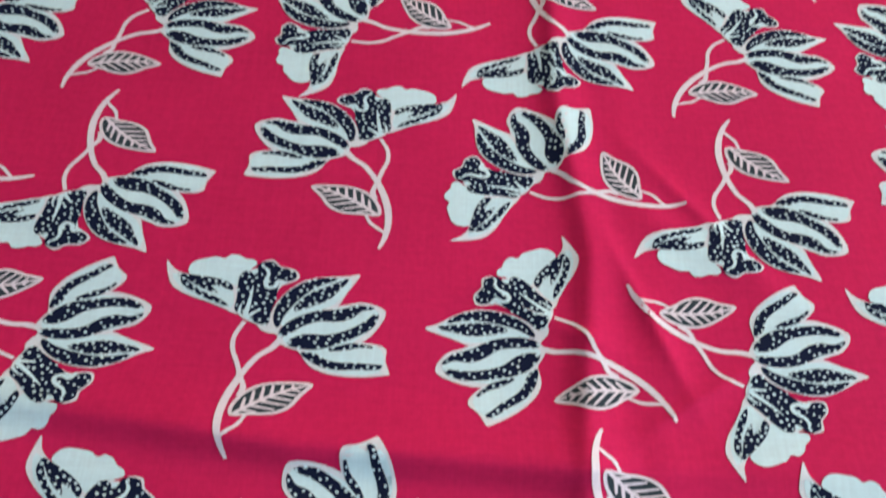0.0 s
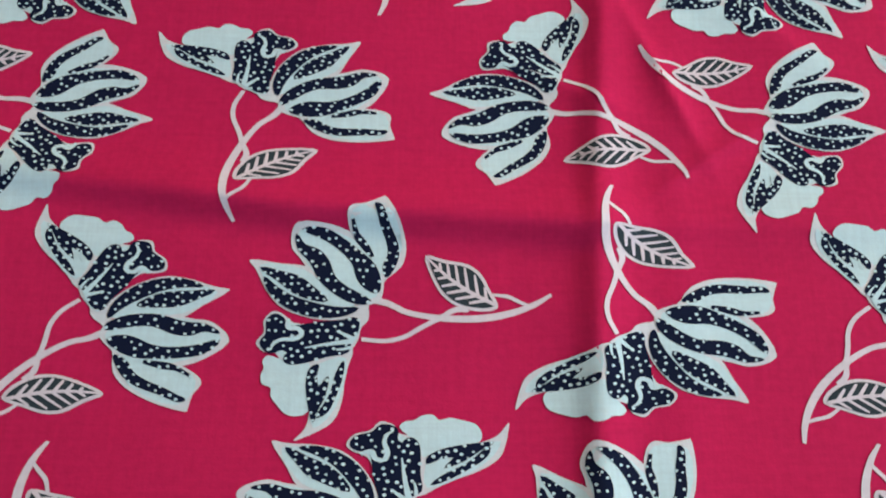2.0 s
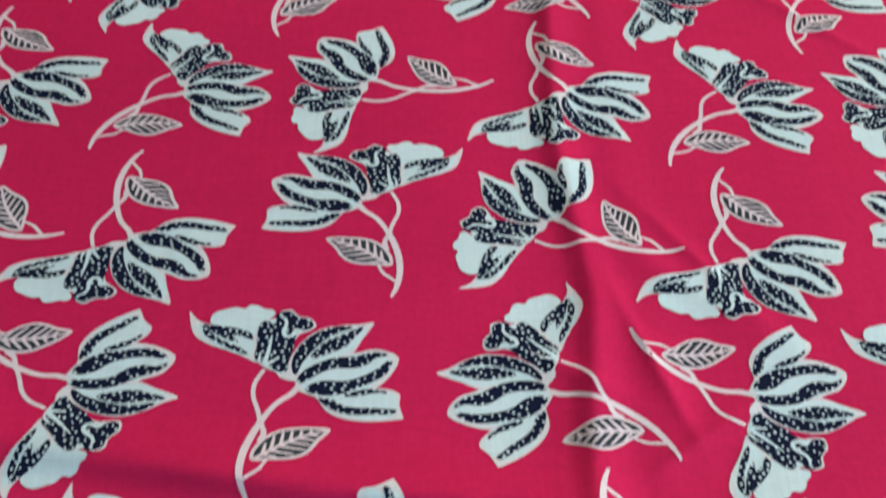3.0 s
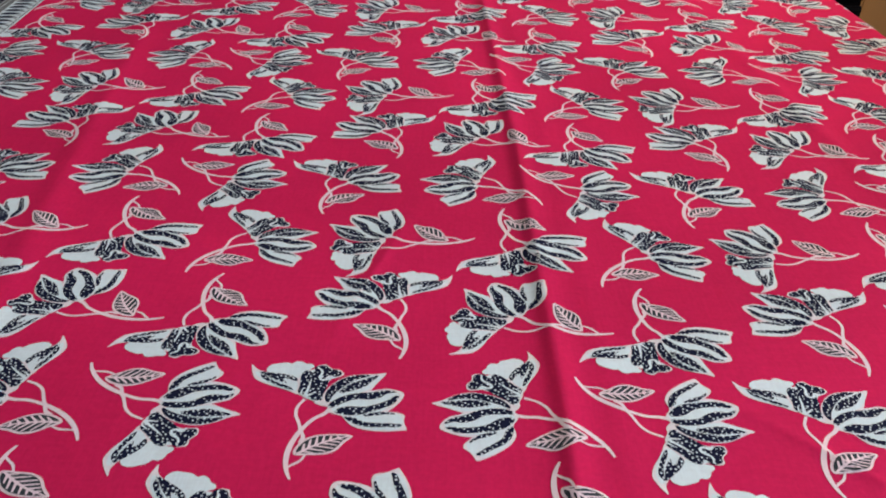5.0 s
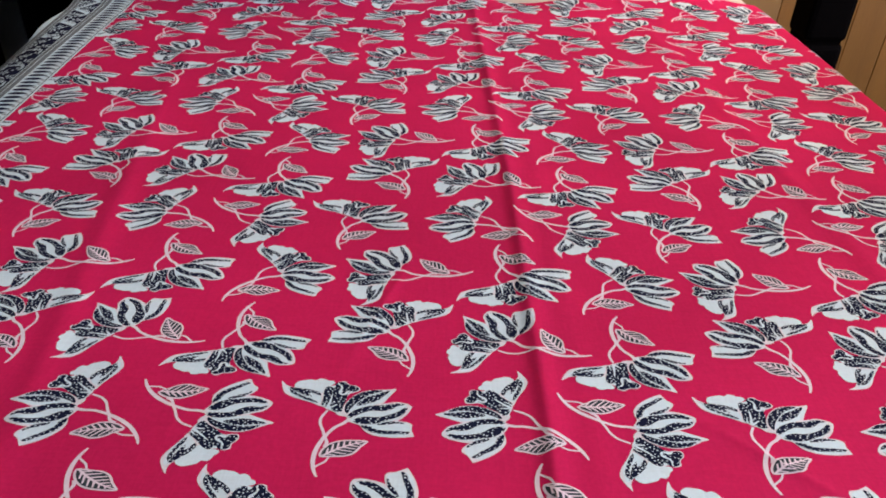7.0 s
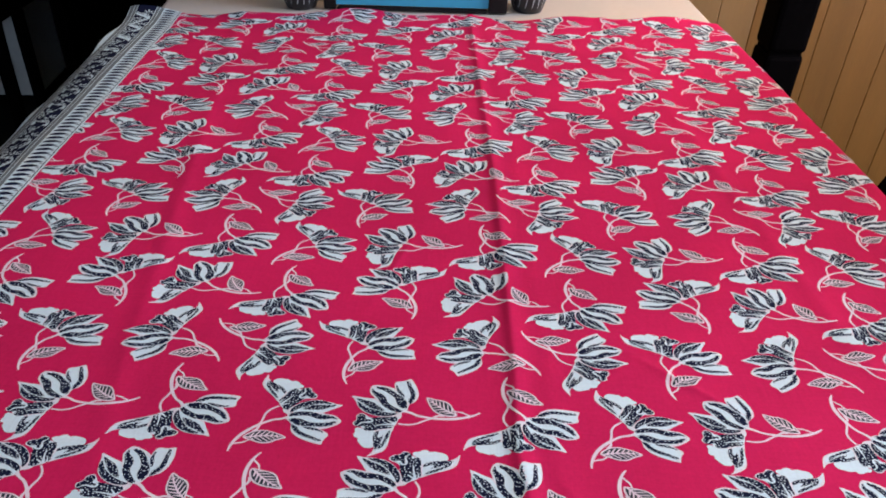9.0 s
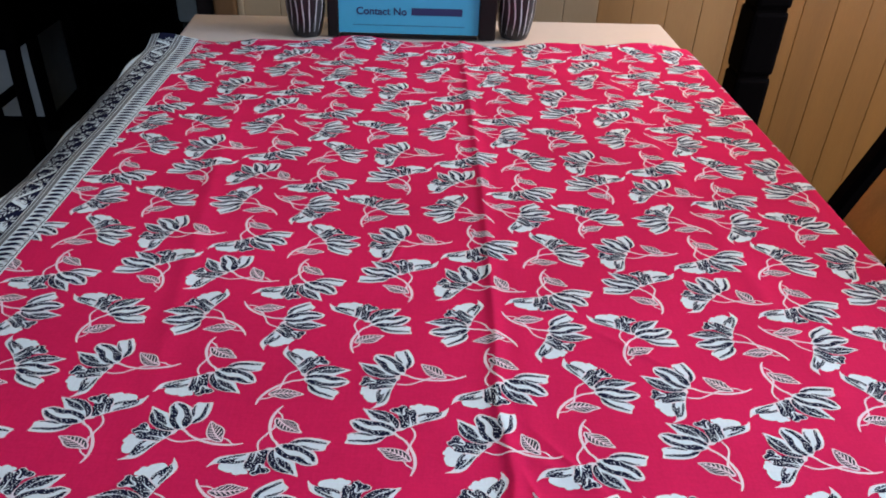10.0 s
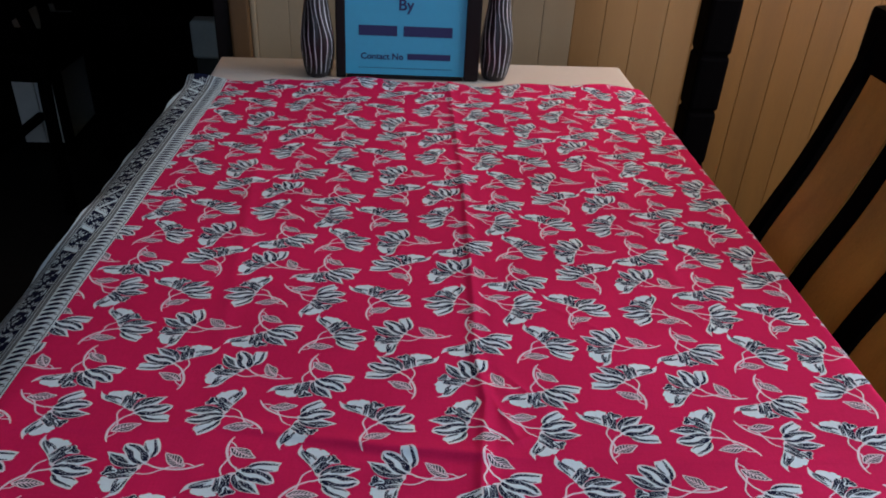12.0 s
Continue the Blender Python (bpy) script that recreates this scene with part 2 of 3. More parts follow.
def window(name, along, x0, x1, z0, z1, at):
    """A two-light window in a wall that runs along x or y, from x0 to x1, at that depth."""
    w = thing(name, "added white framed window with two clear panes, out of view", "window", kind="structure")

    def bar(a0, a1, c0, c1, d, mat, n, parent):
        if along == "x":
            return part(n, box(a0, a1, at - d, at + d, c0, c1, bevel=0.002 if mat is not GLASS else 0), mat, parent)
        return part(n, box(at - d, at + d, a0, a1, c0, c1, bevel=0.002 if mat is not GLASS else 0), mat, parent)

    f, mid = 0.05, (x0 + x1) / 2
    bar(x0 + 0.001, x0 + f, z0 + 0.001, z1 - 0.001, 0.03, OFF_WHITE, "window_frame", w), bar(x1 - f, x1 - 0.001, z0 + 0.001, z1 - 0.001, 0.03, OFF_WHITE, "window_frame", w)
    bar(x0 + f, x1 - f, z0 + 0.001, z0 + f, 0.03, OFF_WHITE, "window_frame", w), bar(x0 + f, x1 - f, z1 - f, z1 - 0.001, 0.03, OFF_WHITE, "window_frame", w)
    bar(mid - 0.025, mid + 0.025, z0 + f, z1 - f, 0.03, OFF_WHITE, "mullion", w)
    for a0, a1 in ((x0 + f, mid - 0.025), (mid + 0.025, x1 - f)):
        bar(a0, a1, z0 + f, z1 - f, 0.003, GLASS, "pane", w).visible_shadow = False


# neither window is in view; both are added to go with the area lights
window("window_1", "y", -0.5, 0.9, 0.95, 2.15, EAST + 0.08)
window("window_2", "x", -1.0, 0.6, 1.0, 2.2, SOUTH - 0.08)

# boards of the far wall, each its own piece; tints step from daylight to lamplight
PITCH = 0.0755
for k in range(32):
    x = -0.225 + k * PITCH
    board = part("board", box(x, x + PITCH, NORTH, NORTH + 0.015, 0.0, HIGH - 0.002, bevel=0.0016, segments=1), CREAM_LIT_BOARD if x < 0.50 else TAN_LIT_BOARD if x < 0.80 else BROWN_LIT_BOARD, north)
trim = thing("trim", "golden brown wooden trim at the edge of the panelled wall", "trim", kind="structure")
part("jamb", box(-0.285, -0.238, NORTH - 0.02, NORTH + 0.15, 0, 2.1, bevel=0.006), TRIM_WOOD, trim)
part("bead", box(-0.237, -0.224, NORTH - 0.012, NORTH - 0.001, 0, HIGH - 0.01, bevel=0.004), CREAM_LIT_BOARD, trim, "narrow cream bead")

lamp = thing("ceiling_lamp", "round pendant lamp with a warm glass shade", "lamp", pose(1.02, 1.0, 0))
part("shade", lathe([(0.02, 1.82), (0.11, 1.84), (0.13, 1.89), (0.09, 1.96), (0.03, 1.98)]), LAMP_GLASS, lamp, smooth=True)
part("stem", lathe([(0.012, 1.98), (0.012, 2.58), (0.05, 2.585), (0.05, 2.599)], 16), FRAME_WOOD, lamp)

# glowing fixture added for the far fill; no tube lamp is known here
tube = thing("tube_lamp", "added slim white tube lamp under the ceiling, out of view", "lamp", pose(0.60, 0.72, 0, 0, 0, 0))
part("housing", box(-0.58, 0.58, -0.03, 0.03, 2.52, HIGH - 0.001, bevel=0.006), OFF_WHITE, tube)
tube_glow = material("tube_glow", (0.9, 0.9, 0.9), rough=0.4)
tube_glow.node_tree.nodes["Principled BSDF"].inputs["Emission Color"].default_value = (0.96, 0.97, 1, 1)
tube_glow.node_tree.nodes["Principled BSDF"].inputs["Emission Strength"].default_value = 5
bm = lathe([(0.014, -0.56), (0.014, 0.56)], 16)
bmesh.ops.rotate(bm, verts=bm.verts, matrix=Matrix.Rotation(radians(90), 3, "Y"))
bmesh.ops.translate(bm, verts=bm.verts, vec=(0, 0, 2.5))
part("tube", bm, tube_glow, tube, smooth=True)

# ---- the table ----
T_L, T_R, T_N, T_F = -0.250, 0.568, -0.62, 0.972
table = thing("dining_table", "long dining table with a white laminate top", "table")
part("tabletop", box(T_L, T_R, T_N, T_F, TOP - 0.032, TOP, bevel=0.005), TABLE_WHITE, table, "white laminate tabletop")
for x, y in ((T_L + 0.07, T_N + 0.08), (T_R - 0.07, T_N + 0.08), (T_L + 0.07, T_F - 0.08), (T_R - 0.07, T_F - 0.08)):
    part("leg", box(x - 0.035, x + 0.035, y - 0.035, y + 0.035, 0, TOP - 0.033, bevel=0.006), BLACK_WOOD, table, "dark wooden leg")
for x0, x1, y0, y1 in ((T_L + 0.11, T_R - 0.11, T_F - 0.1, T_F - 0.075), (T_L + 0.11, T_R - 0.11, T_N + 0.075, T_N + 0.1), (T_L + 0.055, T_L + 0.08, T_N + 0.12, T_F - 0.12), (T_R - 0.08, T_R - 0.055, T_N + 0.12, T_F - 0.12)):
    part("apron", box(x0, x1, y0, y1, TOP - 0.12, TOP - 0.033), BLACK_WOOD, table, "dark wooden apron")

# ---- the printed cloth ----
C_L, C_R, C_N, C_F = -0.285, 0.735, -0.5, 0.83  # the sheet, flat, before its edges fall
RED_L = -0.211  # where the red field meets the border
EDGE, RADIUS = 0.570, 0.010


def shift(b):
    """The bordered edge lies a little askew: further out towards the near end."""
    return -0.042 * np.clip((0.78 - b) / 0.7, 0, 1.25)


def relief(a, b):
    """Height of folds and waves of the sheet over the tabletop."""
    h = 0.0010 * (np.sin(9 * a + 5 * b) * np.sin(7 * b - 3 * a + 1) + 1) + 0.0006 * (np.sin(23 * a - 9 * b) * np.sin(19 * b + 2) + 1)
    # the long fold
    d = a - np.interp(b, [-0.19, -0.1, -0.035, 0.03, 0.12, 0.37, 0.6, 0.86], [0.164, 0.174, 0.184, 0.179, 0.186, 0.196, 0.199, 0.203])
    strength = np.interp(b, [-0.2, 0.1, 0.2, 0.45, 0.5, 0.6, 0.8], [0.75, 0.8, 0.85, 0.95, 0.8, 0.9, 0.7])
    h = h + strength * (0.0018 * np.exp(-((d / np.where(d < 0, 0.0052, 0.0095)) ** 2)) + 0.0017 * np.exp(-(np.sqrt(d * d + 4e-6) - 0.002) / np.where(d < 0, 0.0030, 0.0065)) - 0.0005 * np.exp(-(((d + 0.022) / 0.014) ** 2)) + 0.0009 * np.exp(-(((d - 0.022) / 0.009) ** 2)))
    # the cross fold, near the first view
    d = b - np.interp(a, [-0.05, 0.02, 0.087, 0.168, 0.3], [-0.066, -0.082, -0.095, -0.105, -0.112])
    strength = np.interp(a, [-0.12, 0.0, 0.06, 0.165, 0.19, 0.3], [0.15, 0.5, 1.0, 1.1, 0.4, 0.15])
    h = h + 1.35 * strength * (0.0024 * np.exp(-((d / np.where(d < 0, 0.0056, 0.013)) ** 2)) + 0.0019 * np.exp(-(np.sqrt(d * d + 4e-6) - 0.002) / np.where(d < 0, 0.0034, 0.0080)) + 0.0010 * np.exp(-(((d + 0.02) / 0.018) ** 2)))
    # fainter old folds
    for x, amount in ((-0.09, 0.0016), (0.43, 0.0018)):
        d = a - x + 0.06 * (b - 0.25)
        h = h + amount * np.exp(-((d / 0.009) ** 2)) * np.interp(b, [0.0, 0.15, 0.4, 0.6, 0.86], [0.2, 0.7, 1.0, 0.5, 1.0])
    d = (a - 0.215) * 0.6 + (b + 0.03) * 0.8
    h = h + 0.0012 * np.exp(-((d / 0.006) ** 2)) * np.exp(-(((a - 0.215) / 0.03) ** 2))
    # short creases where the folds cross
    for x, y, ang, size, amount in ((0.200, -0.060, 1.9, 0.026, 0.0014), (0.212, -0.085, 0.5, 0.022, 0.0011), (0.170, -0.060, 2.6, 0.02, 0.0010), (0.222, -0.02, 2.2, 0.03, 0.0011), (0.30, 0.09, 2.4, 0.04, 0.0010), (0.10, 0.22, 1.2, 0.05, 0.0008)):
        along, across = (a - x) * math.cos(ang) + (b - y) * math.sin(ang), -(a - x) * math.sin(ang) + (b - y) * math.cos(ang)
        h = h + 1.7 * amount * np.exp(-np.abs(across) / 0.0036) * np.exp(-((along / size) ** 2))
    # the far hem stands up a little
    h = h + np.clip((b - C_F + 0.062) / 0.062, 0, 1) ** 2 * (0.004 + 0.004 * np.sin(16 * a + 1) + 0.003 * np.sin(41 * a))
    return h


def lay(x, y, off):
    """World places of points of the flat sheet (world x, y), raised by off along its surface."""
    a, b = x * CA + y * SA, -x * SA + y * CA
    z = TOP + 0.0015 + relief(a, b)
    s = np.maximum(a - EDGE, 0)  # over the table's edge and down
    turn = np.minimum(s / RADIUS, 1.5)
    hang = np.maximum(s - 1.5 * RADIUS, 0)
    wave = 0.006 * np.sin(14 * b) + 0.004 * np.sin(31 * b + 1)
    a2 = np.minimum(a, EDGE) + RADIUS * np.sin(turn) + hang * (0.07 + wave * 4) + off * np.sin(turn)
    z = z - RADIUS * (1 - np.cos(turn)) - hang + off * np.cos(turn)
    s = np.maximum(T_L + 0.004 - a, 0)  # the bordered edge sags over the side
    droop = 0.75 + 0.45 * np.sin(13 * b + 0.6) + 0.3 * np.sin(29 * b + 2)
    z = z - s * s * 5 * droop
    b2 = b + np.clip((b - C_F + 0.022) / 0.022, 0, 1) * 0.004 * np.sin(13 * a)
    a2 = a2 - s * 0.25 * (droop - 0.75)
    return np.stack([a2 * CA - b2 * SA, a2 * SA + b2 * CA, z], -1)


def laid_mesh(name, xy, off, faces, slots, mats, parent, label=""):
    me = bpy.data.meshes.new(name)
    me.from_pydata(lay(xy[:, 0], xy[:, 1], off), [], faces)
    for m in mats:
        me.materials.append(m)
    if slots is not None:
        me.polygons.foreach_set("material_index", slots)
    me.shade_smooth()
    ob = new(name, me)
    ob.parent = parent
    if label:
        ob["label"] = label
    return ob


def world_xy(a, b):
    return np.stack([a * CA - b * SA, a * SA + b * CA], -1)


def sheet(name, a0, a1, b0, b1, da, db, off, mat, parent, label="", skew=True):
    na, nb = max(2, int(round((a1 - a0) / da)) + 1), max(2, int(round((b1 - b0) / db)) + 1)
    aa, bb = np.meshgrid(np.linspace(a0, a1, na), np.linspace(b0, b1, nb))
    aa = aa + shift(bb) if skew else np.maximum(aa, C_L + shift(bb) + 0.001)
    idx = np.arange(na * nb).reshape(nb, na)
    faces = np.stack([idx[:-1, :-1], idx[:-1, 1:], idx[1:, 1:], idx[1:, :-1]], -1).reshape(-1, 4)
    return laid_mesh(name, world_xy(aa.ravel(), bb.ravel()), off, faces.tolist(), None, [mat], parent, label)


cloth = new("tablecloth")
tagged(cloth, "red cotton cloth printed with white and navy lotus sprays", "tablecloth")
sheet("fabric", C_L - 0.045, C_R, C_N, C_F, 0.0016, 0.0016, 0.0, RED, cloth, "plain crimson red cotton ground", skew=False)
fabric = cloth.children[0]

# One spray, drawn in design units about the joint of flower and stem (x towards the stem's tip).
UNIT = (0.000153, 0.000196)
OUTLINES = {  # rose-white outer shapes
    "curl": [(0, 5), (5, 28), (38, 60), (46, 92), (38, 130), (24, 160), (6, 186), (3, 185), (-28, 170), (-54, 165), (-61, 156), (-62, 142), (-54, 112), (-30, 78), (-12, 60), (-6, 30)],
    "large": [(-2, -6), (6, 20), (4, 62), (-16, 92), (-50, 118), (-92, 134), (-153, 138), (-163, 128), (-166, 116), (-164, 92), (-146, 70), (-122, 36), (-92, 4), (-52, -12)],
    "left": [(-240, 68), (-236, 70), (-182, 63), (-130, 56), (-104, 32), (-86, 6), (-50, -14), (-20, -10), (-28, -30), (-88, -40), (-142, -32), (-182, -14), (-208, 16), (-226, 50)],
    "frill": [(-24, -14), (-19, -28), (-22, -42), (-32, -52), (-38, -76), (-54, -96), (-90, -112), (-132, -120), (-168, -116), (-184, -98), (-204, -96), (-219, -80), (-206, -62), (-207, -40), (-190, -24), (-172, -30), (-152, -45), (-110, -45), (-60, -36)],
    "tail": [(-46, -90), (-58, -136), (-62, -180), (-76, -214), (-100, -230), (-122, -240), (-143, -247), (-124, -226), (-119, -200), (-128, -172), (-131, -142), (-124, -120), (-104, -108), (-72, -104)],
    "leaf": [(81, 80), (118, 72), (160, 64), (184, 46), (200, 16), (214, -14), (196, -22), (160, -20), (136, -12), (112, 6), (92, 40)],
}
FILLS = {  # mint-white inner fields
    "curl": [(6, 45), (38, 95), (8, 168), (-52, 156), (-50, 120), (-22, 80)],
    "large": [(-8, 2), (0, 50), (-50, 108), (-146, 128), (-156, 100), (-120, 46), (-60, 2)],
    "left": [(-220, 60), (-140, 52), (-100, 22), (-40, -20), (-90, -34), (-170, -14), (-205, 25)],
    "frill": [(-34, -40), (-52, -88), (-130, -112), (-170, -106), (-200, -70), (-196, -36), (-160, -46), (-90, -44)],
    "tail": [(-58, -106), (-72, -190), (-110, -226), (-116, -180), (-122, -130), (-100, -114)],
}
SCALLOP = [(-164, -112), (-196, -102), (-205, -112), (-202, -124), (-207, -138), (-203, -152), (-188, -158), (-187, -172), (-176, -186), (-160, -202), (-140, -206), (-122, -200), (-116, -178), (-124, -140), (-122, -116)]
NAVY_SHAPES = [
    [(-10, 168), (0, 164), (14, 132), (28, 102), (30, 76), (18, 48), (10, 40), (5, 58), (14, 82), (10, 108), (0, 132), (-6, 156)],
    [(-53, 146), (-44, 120), (-28, 102), (-14, 74), (-36, 96), (-48, 112)],
    [(-144, 126), (-104, 126), (-70, 108), (-40, 86), (-12, 60), (-2, 34), (-4, 12), (-22, 16), (-40, 34), (-50, 62), (-68, 84), (-102, 108)],
    [(-156, 116), (-142, 98), (-116, 88), (-98, 70), (-84, 38), (-60, 18), (-18, -6), (-30, -10), (-58, -4), (-86, 12), (-110, 34), (-128, 66), (-152, 92)],
    [(-218, 54), (-180, 46), (-150, 38), (-124, 20), (-96, -5), (-124, -2), (-156, 10), (-186, 32)],
    [(-210, 36), (-190, 20), (-160, 2), (-110, -13), (-70, -19), (-40, -19), (-62, -30), (-100, -34), (-140, -28), (-180, -8), (-200, 12)],
    [(-200, -40), (-187, -31), (-172, -38), (-166, -51), (-150, -52), (-110, -45), (-70, -42), (-40, -38), (-41, -62), (-52, -70), (-52, -83), (-56, -95), (-90, -102), (-130, -113), (-153, -116), (-165, -112), (-166, -105), (-160, -97), (-172, -91), (-193, -97), (-210, -80), (-200, -65)],
    [(-106, -118), (-120, -124), (-126, -146), (-122, -180), (-111, -216), (-104, -196), (-92, -170), (-88, -138), (-104, -156), (-108, -134)],
    [(-62, -112), (-74, -132), (-84, -170), (-106, -208), (-88, -200), (-72, -168), (-62, -132)],
]
STROKES = [  # pale strokes over the dark frill
    ([(-163, -38), (-163, -53), (-145, -55), (-138, -65), (-150, -73), (-175, -75), (-188, -83), (-192, -93)], [8, 8, 8, 9, 8, 6, 6, 3]),
    ([(-132, -89), (-90, -82), (-48, -77)], [2, 6, 9]),
    ([(-76, -59), (-60, -66), (-44, -74)], [3, 6, 9]),
    ([(-76, -92), (-64, -91), (-50, -88)], [3, 4, 6]),
    ([(-98, -122), (-104, -134), (-112, -142)], [6, 5, 2]),
]
LEAF_RIB = ([(208, -10), (160, 14), (120, 42), (84, 76)], [7, 7, 6, 4])
LEAF_VEINS = []  # pale veins that leave the midrib towards the leaf's tip, on both sides
for t in (0.22, 0.36, 0.50, 0.64, 0.78, 0.90):
    for deg, reach in ((98, 46), (190, 50)):
        x, y = 85 + 121 * t - 4 * math.sin(math.pi * t), 75 - 84 * t - 5 * math.sin(math.pi * t)
        LEAF_VEINS.append((x, y, deg, reach * math.sin(math.pi * (0.10 + 0.75 * t))))
STEMS = [
    ([(-8, -4), (16, -10), (46, -24), (84, -32), (130, -36), (190, -34), (240, -24), (282, -8), (311, 9)], [12, 11, 10, 10, 12, 13, 12, 10, 6]),
    ([(-32, -73), (12, -76), (46, -68), (78, -50), (104, -38), (130, -34)], [7, 7.5, 8, 8.5, 8, 6]),
    ([(204, 8), (232, 5), (252, -4), (272, -12)], [5, 7, 7, 5]),
    ([(112, -32), (136, -20), (160, -20)], [8, 10, 8]),
]


def tri(points, cell):
    """Cut an outline into triangles no wider than about one cell."""
    p = np.array(points)
    lo, hi = p.min(0), p.max(0)
    inner = []
    n = len(p)
    for gx in np.arange(lo[0] + cell / 2, hi[0], cell):
        for gy in np.arange(lo[1] + cell / 2, hi[1], cell):
            if inside(gx, gy, p) and np.min(np.hypot(p[:, 0] - gx, p[:, 1] - gy)) > cell * 0.4:
                inner.append((gx, gy))
    verts = [Vector(q) for q in p] + [Vector(q) for q in inner]
    from_cdt = delaunay_2d_cdt(verts, [], [list(range(n))], 1, 1e-7)
    return np.array([tuple(v) for v in from_cdt[0]]), [list(f) for f in from_cdt[2]]


def inside(x, y, p):
    q = np.roll(p, -1, 0)
    cross = ((p[:, 1] > y) != (q[:, 1] > y)) & (x < (q[:, 0] - p[:, 0]) * (y - p[:, 1]) / (q[:, 1] - p[:, 1] + 1e-12) + p[:, 0])
    return cross.sum() % 2 == 1


def ribbon(points, widths):
    c = spline(points, 5)
    w = np.interp(np.linspace(0, 1, len(c)), np.linspace(0, 1, len(widths)), widths)
    d = np.gradient(c, axis=0)
    d /= np.linalg.norm(d, axis=1)[:, None]
    nrm = np.stack([-d[:, 1], d[:, 0]], -1) * w[:, None] / 2
    return np.concatenate([c + nrm, (c - nrm)[::-1]])


def swell(p, by):
    """An outline grown outwards by so many units."""
    d = np.roll(p, -1, 0) - np.roll(p, 1, 0)
    d /= np.linalg.norm(d, axis=1)[:, None] + 1e-9
    area2 = np.sum(p[:, 0] * np.roll(p[:, 1], -1) - p[:, 1] * np.roll(p[:, 0], -1))
    return p + np.stack([d[:, 1], -d[:, 0]], -1) * by * (1 if area2 > 0 else -1)


def spray_template():
    rng = random.Random(5)
    verts, faces, slots, lift = [], [], [], []

    def put(points, slot, off, cell=0.0025):
        p, f = tri(np.array(points) * UNIT, cell)
        start = sum(len(v) for v in verts)
        verts.append(p), lift.append(np.full(len(p), 0.00021 + (off - 0.00034) * 0.35))
        faces.extend([[i + start for i in t] for t in f])
        slots.extend([slot] * len(f))

    k = 0
    for pts, widths in STEMS:
        put(ribbon(pts, widths), 0, 0.00034 + 0.000008 * k)
        k += 1
    for name in ("leaf", "tail", "frill", "left", "large", "curl"):
        put(spline(OUTLINES[name], 3, True), 0 if name == "leaf" else 4, 0.00034 + 0.000008 * k)
        k += 1
    put(spline(SCALLOP, 3, True), 1, 0.00056)
    for name, pts in FILLS.items():
        k += 1
        put(spline(pts, 3, True), 1, 0.00044 + 0.000008 * k)
    for i, pts in enumerate(NAVY_SHAPES):
        s = swell(spline(pts, 3, True), 2.4 if i < 7 else 1.0)
        put(s, 2, 0.00076 + 0.000004 * i)
        lo, hi = s.min(0), s.max(0)
        dots = []
        for _ in range(420):
            x, y = rng.uniform(lo[0], hi[0]), rng.uniform(lo[1], hi[1])
            if inside(x, y, s) and np.min(np.hypot(s[:, 0] - x, s[:, 1] - y)) > 3.0 and all(math.hypot(x - u, y - v) > 11.2 for u, v in dots):
                dots.append((x, y))
        for x, y in dots:
            r = rng.uniform(2.7, 4.2)
            start = sum(len(v) for v in verts)
            ring = np.array([(x + r * math.cos(t), y + r * 0.8 * math.sin(t)) for t in (math.pi / 3 * q for q in range(6))]) * UNIT
            verts.append(ring), lift.append(np.full(6, 0.00042))
            faces.append([start + q for q in range(6)]), slots.append(1)
    for i, (pts, widths) in enumerate(STROKES):
        put(ribbon(pts, widths), 1, 0.00098 + 0.000004 * i)
    leaf = swell(spline(OUTLINES["leaf"], 3, True), -6.5)
    put(leaf, 3, 0.00070)
    put(ribbon(*LEAF_RIB), 0, 0.00088)
    for i, (x, y, deg, reach) in enumerate(LEAF_VEINS):
        c, d = math.cos(radians(deg)), math.sin(radians(deg))
        while reach > 6 and not inside(x + reach * c, y + reach * d, leaf):
            reach -= 3
        put(ribbon([(x, y), (x + 0.55 * reach * c, y + 0.55 * reach * d), (x + reach * c, y + reach * d)], [6, 5.5, 4]), 0, 0.00092 + 0.000004 * i)
    return np.concatenate(verts), faces, np.array(slots), np.concatenate(lift)


SQUASH = 0.792
REPEAT_X, REPEAT_Y, SKEW = 0.2208, 0.1883, -0.01345
SPRAYS = [  # joint x, y; turn in degrees; mirrored; size
    (0.1054, 0.0734, 0.0, False, 1.0), (-0.0379, 0.0705, 106.0, True, 1.0), (0.0299, 0.0623, -133.6, False, 0.97),
    (0.0882, -0.0578, -106.2, False, 0.97), (-0.0512, -0.0571, -32.1, True, 0.98), (0.0137, -0.0546, 147.0, True, 0.965),
    (0.024, -0.002, 97.3, True, 0.98), (0.1024, 0.0115, -70.9, True, 0.985), (-0.0451, 0.0096, -20.1, False, 0.98),
]


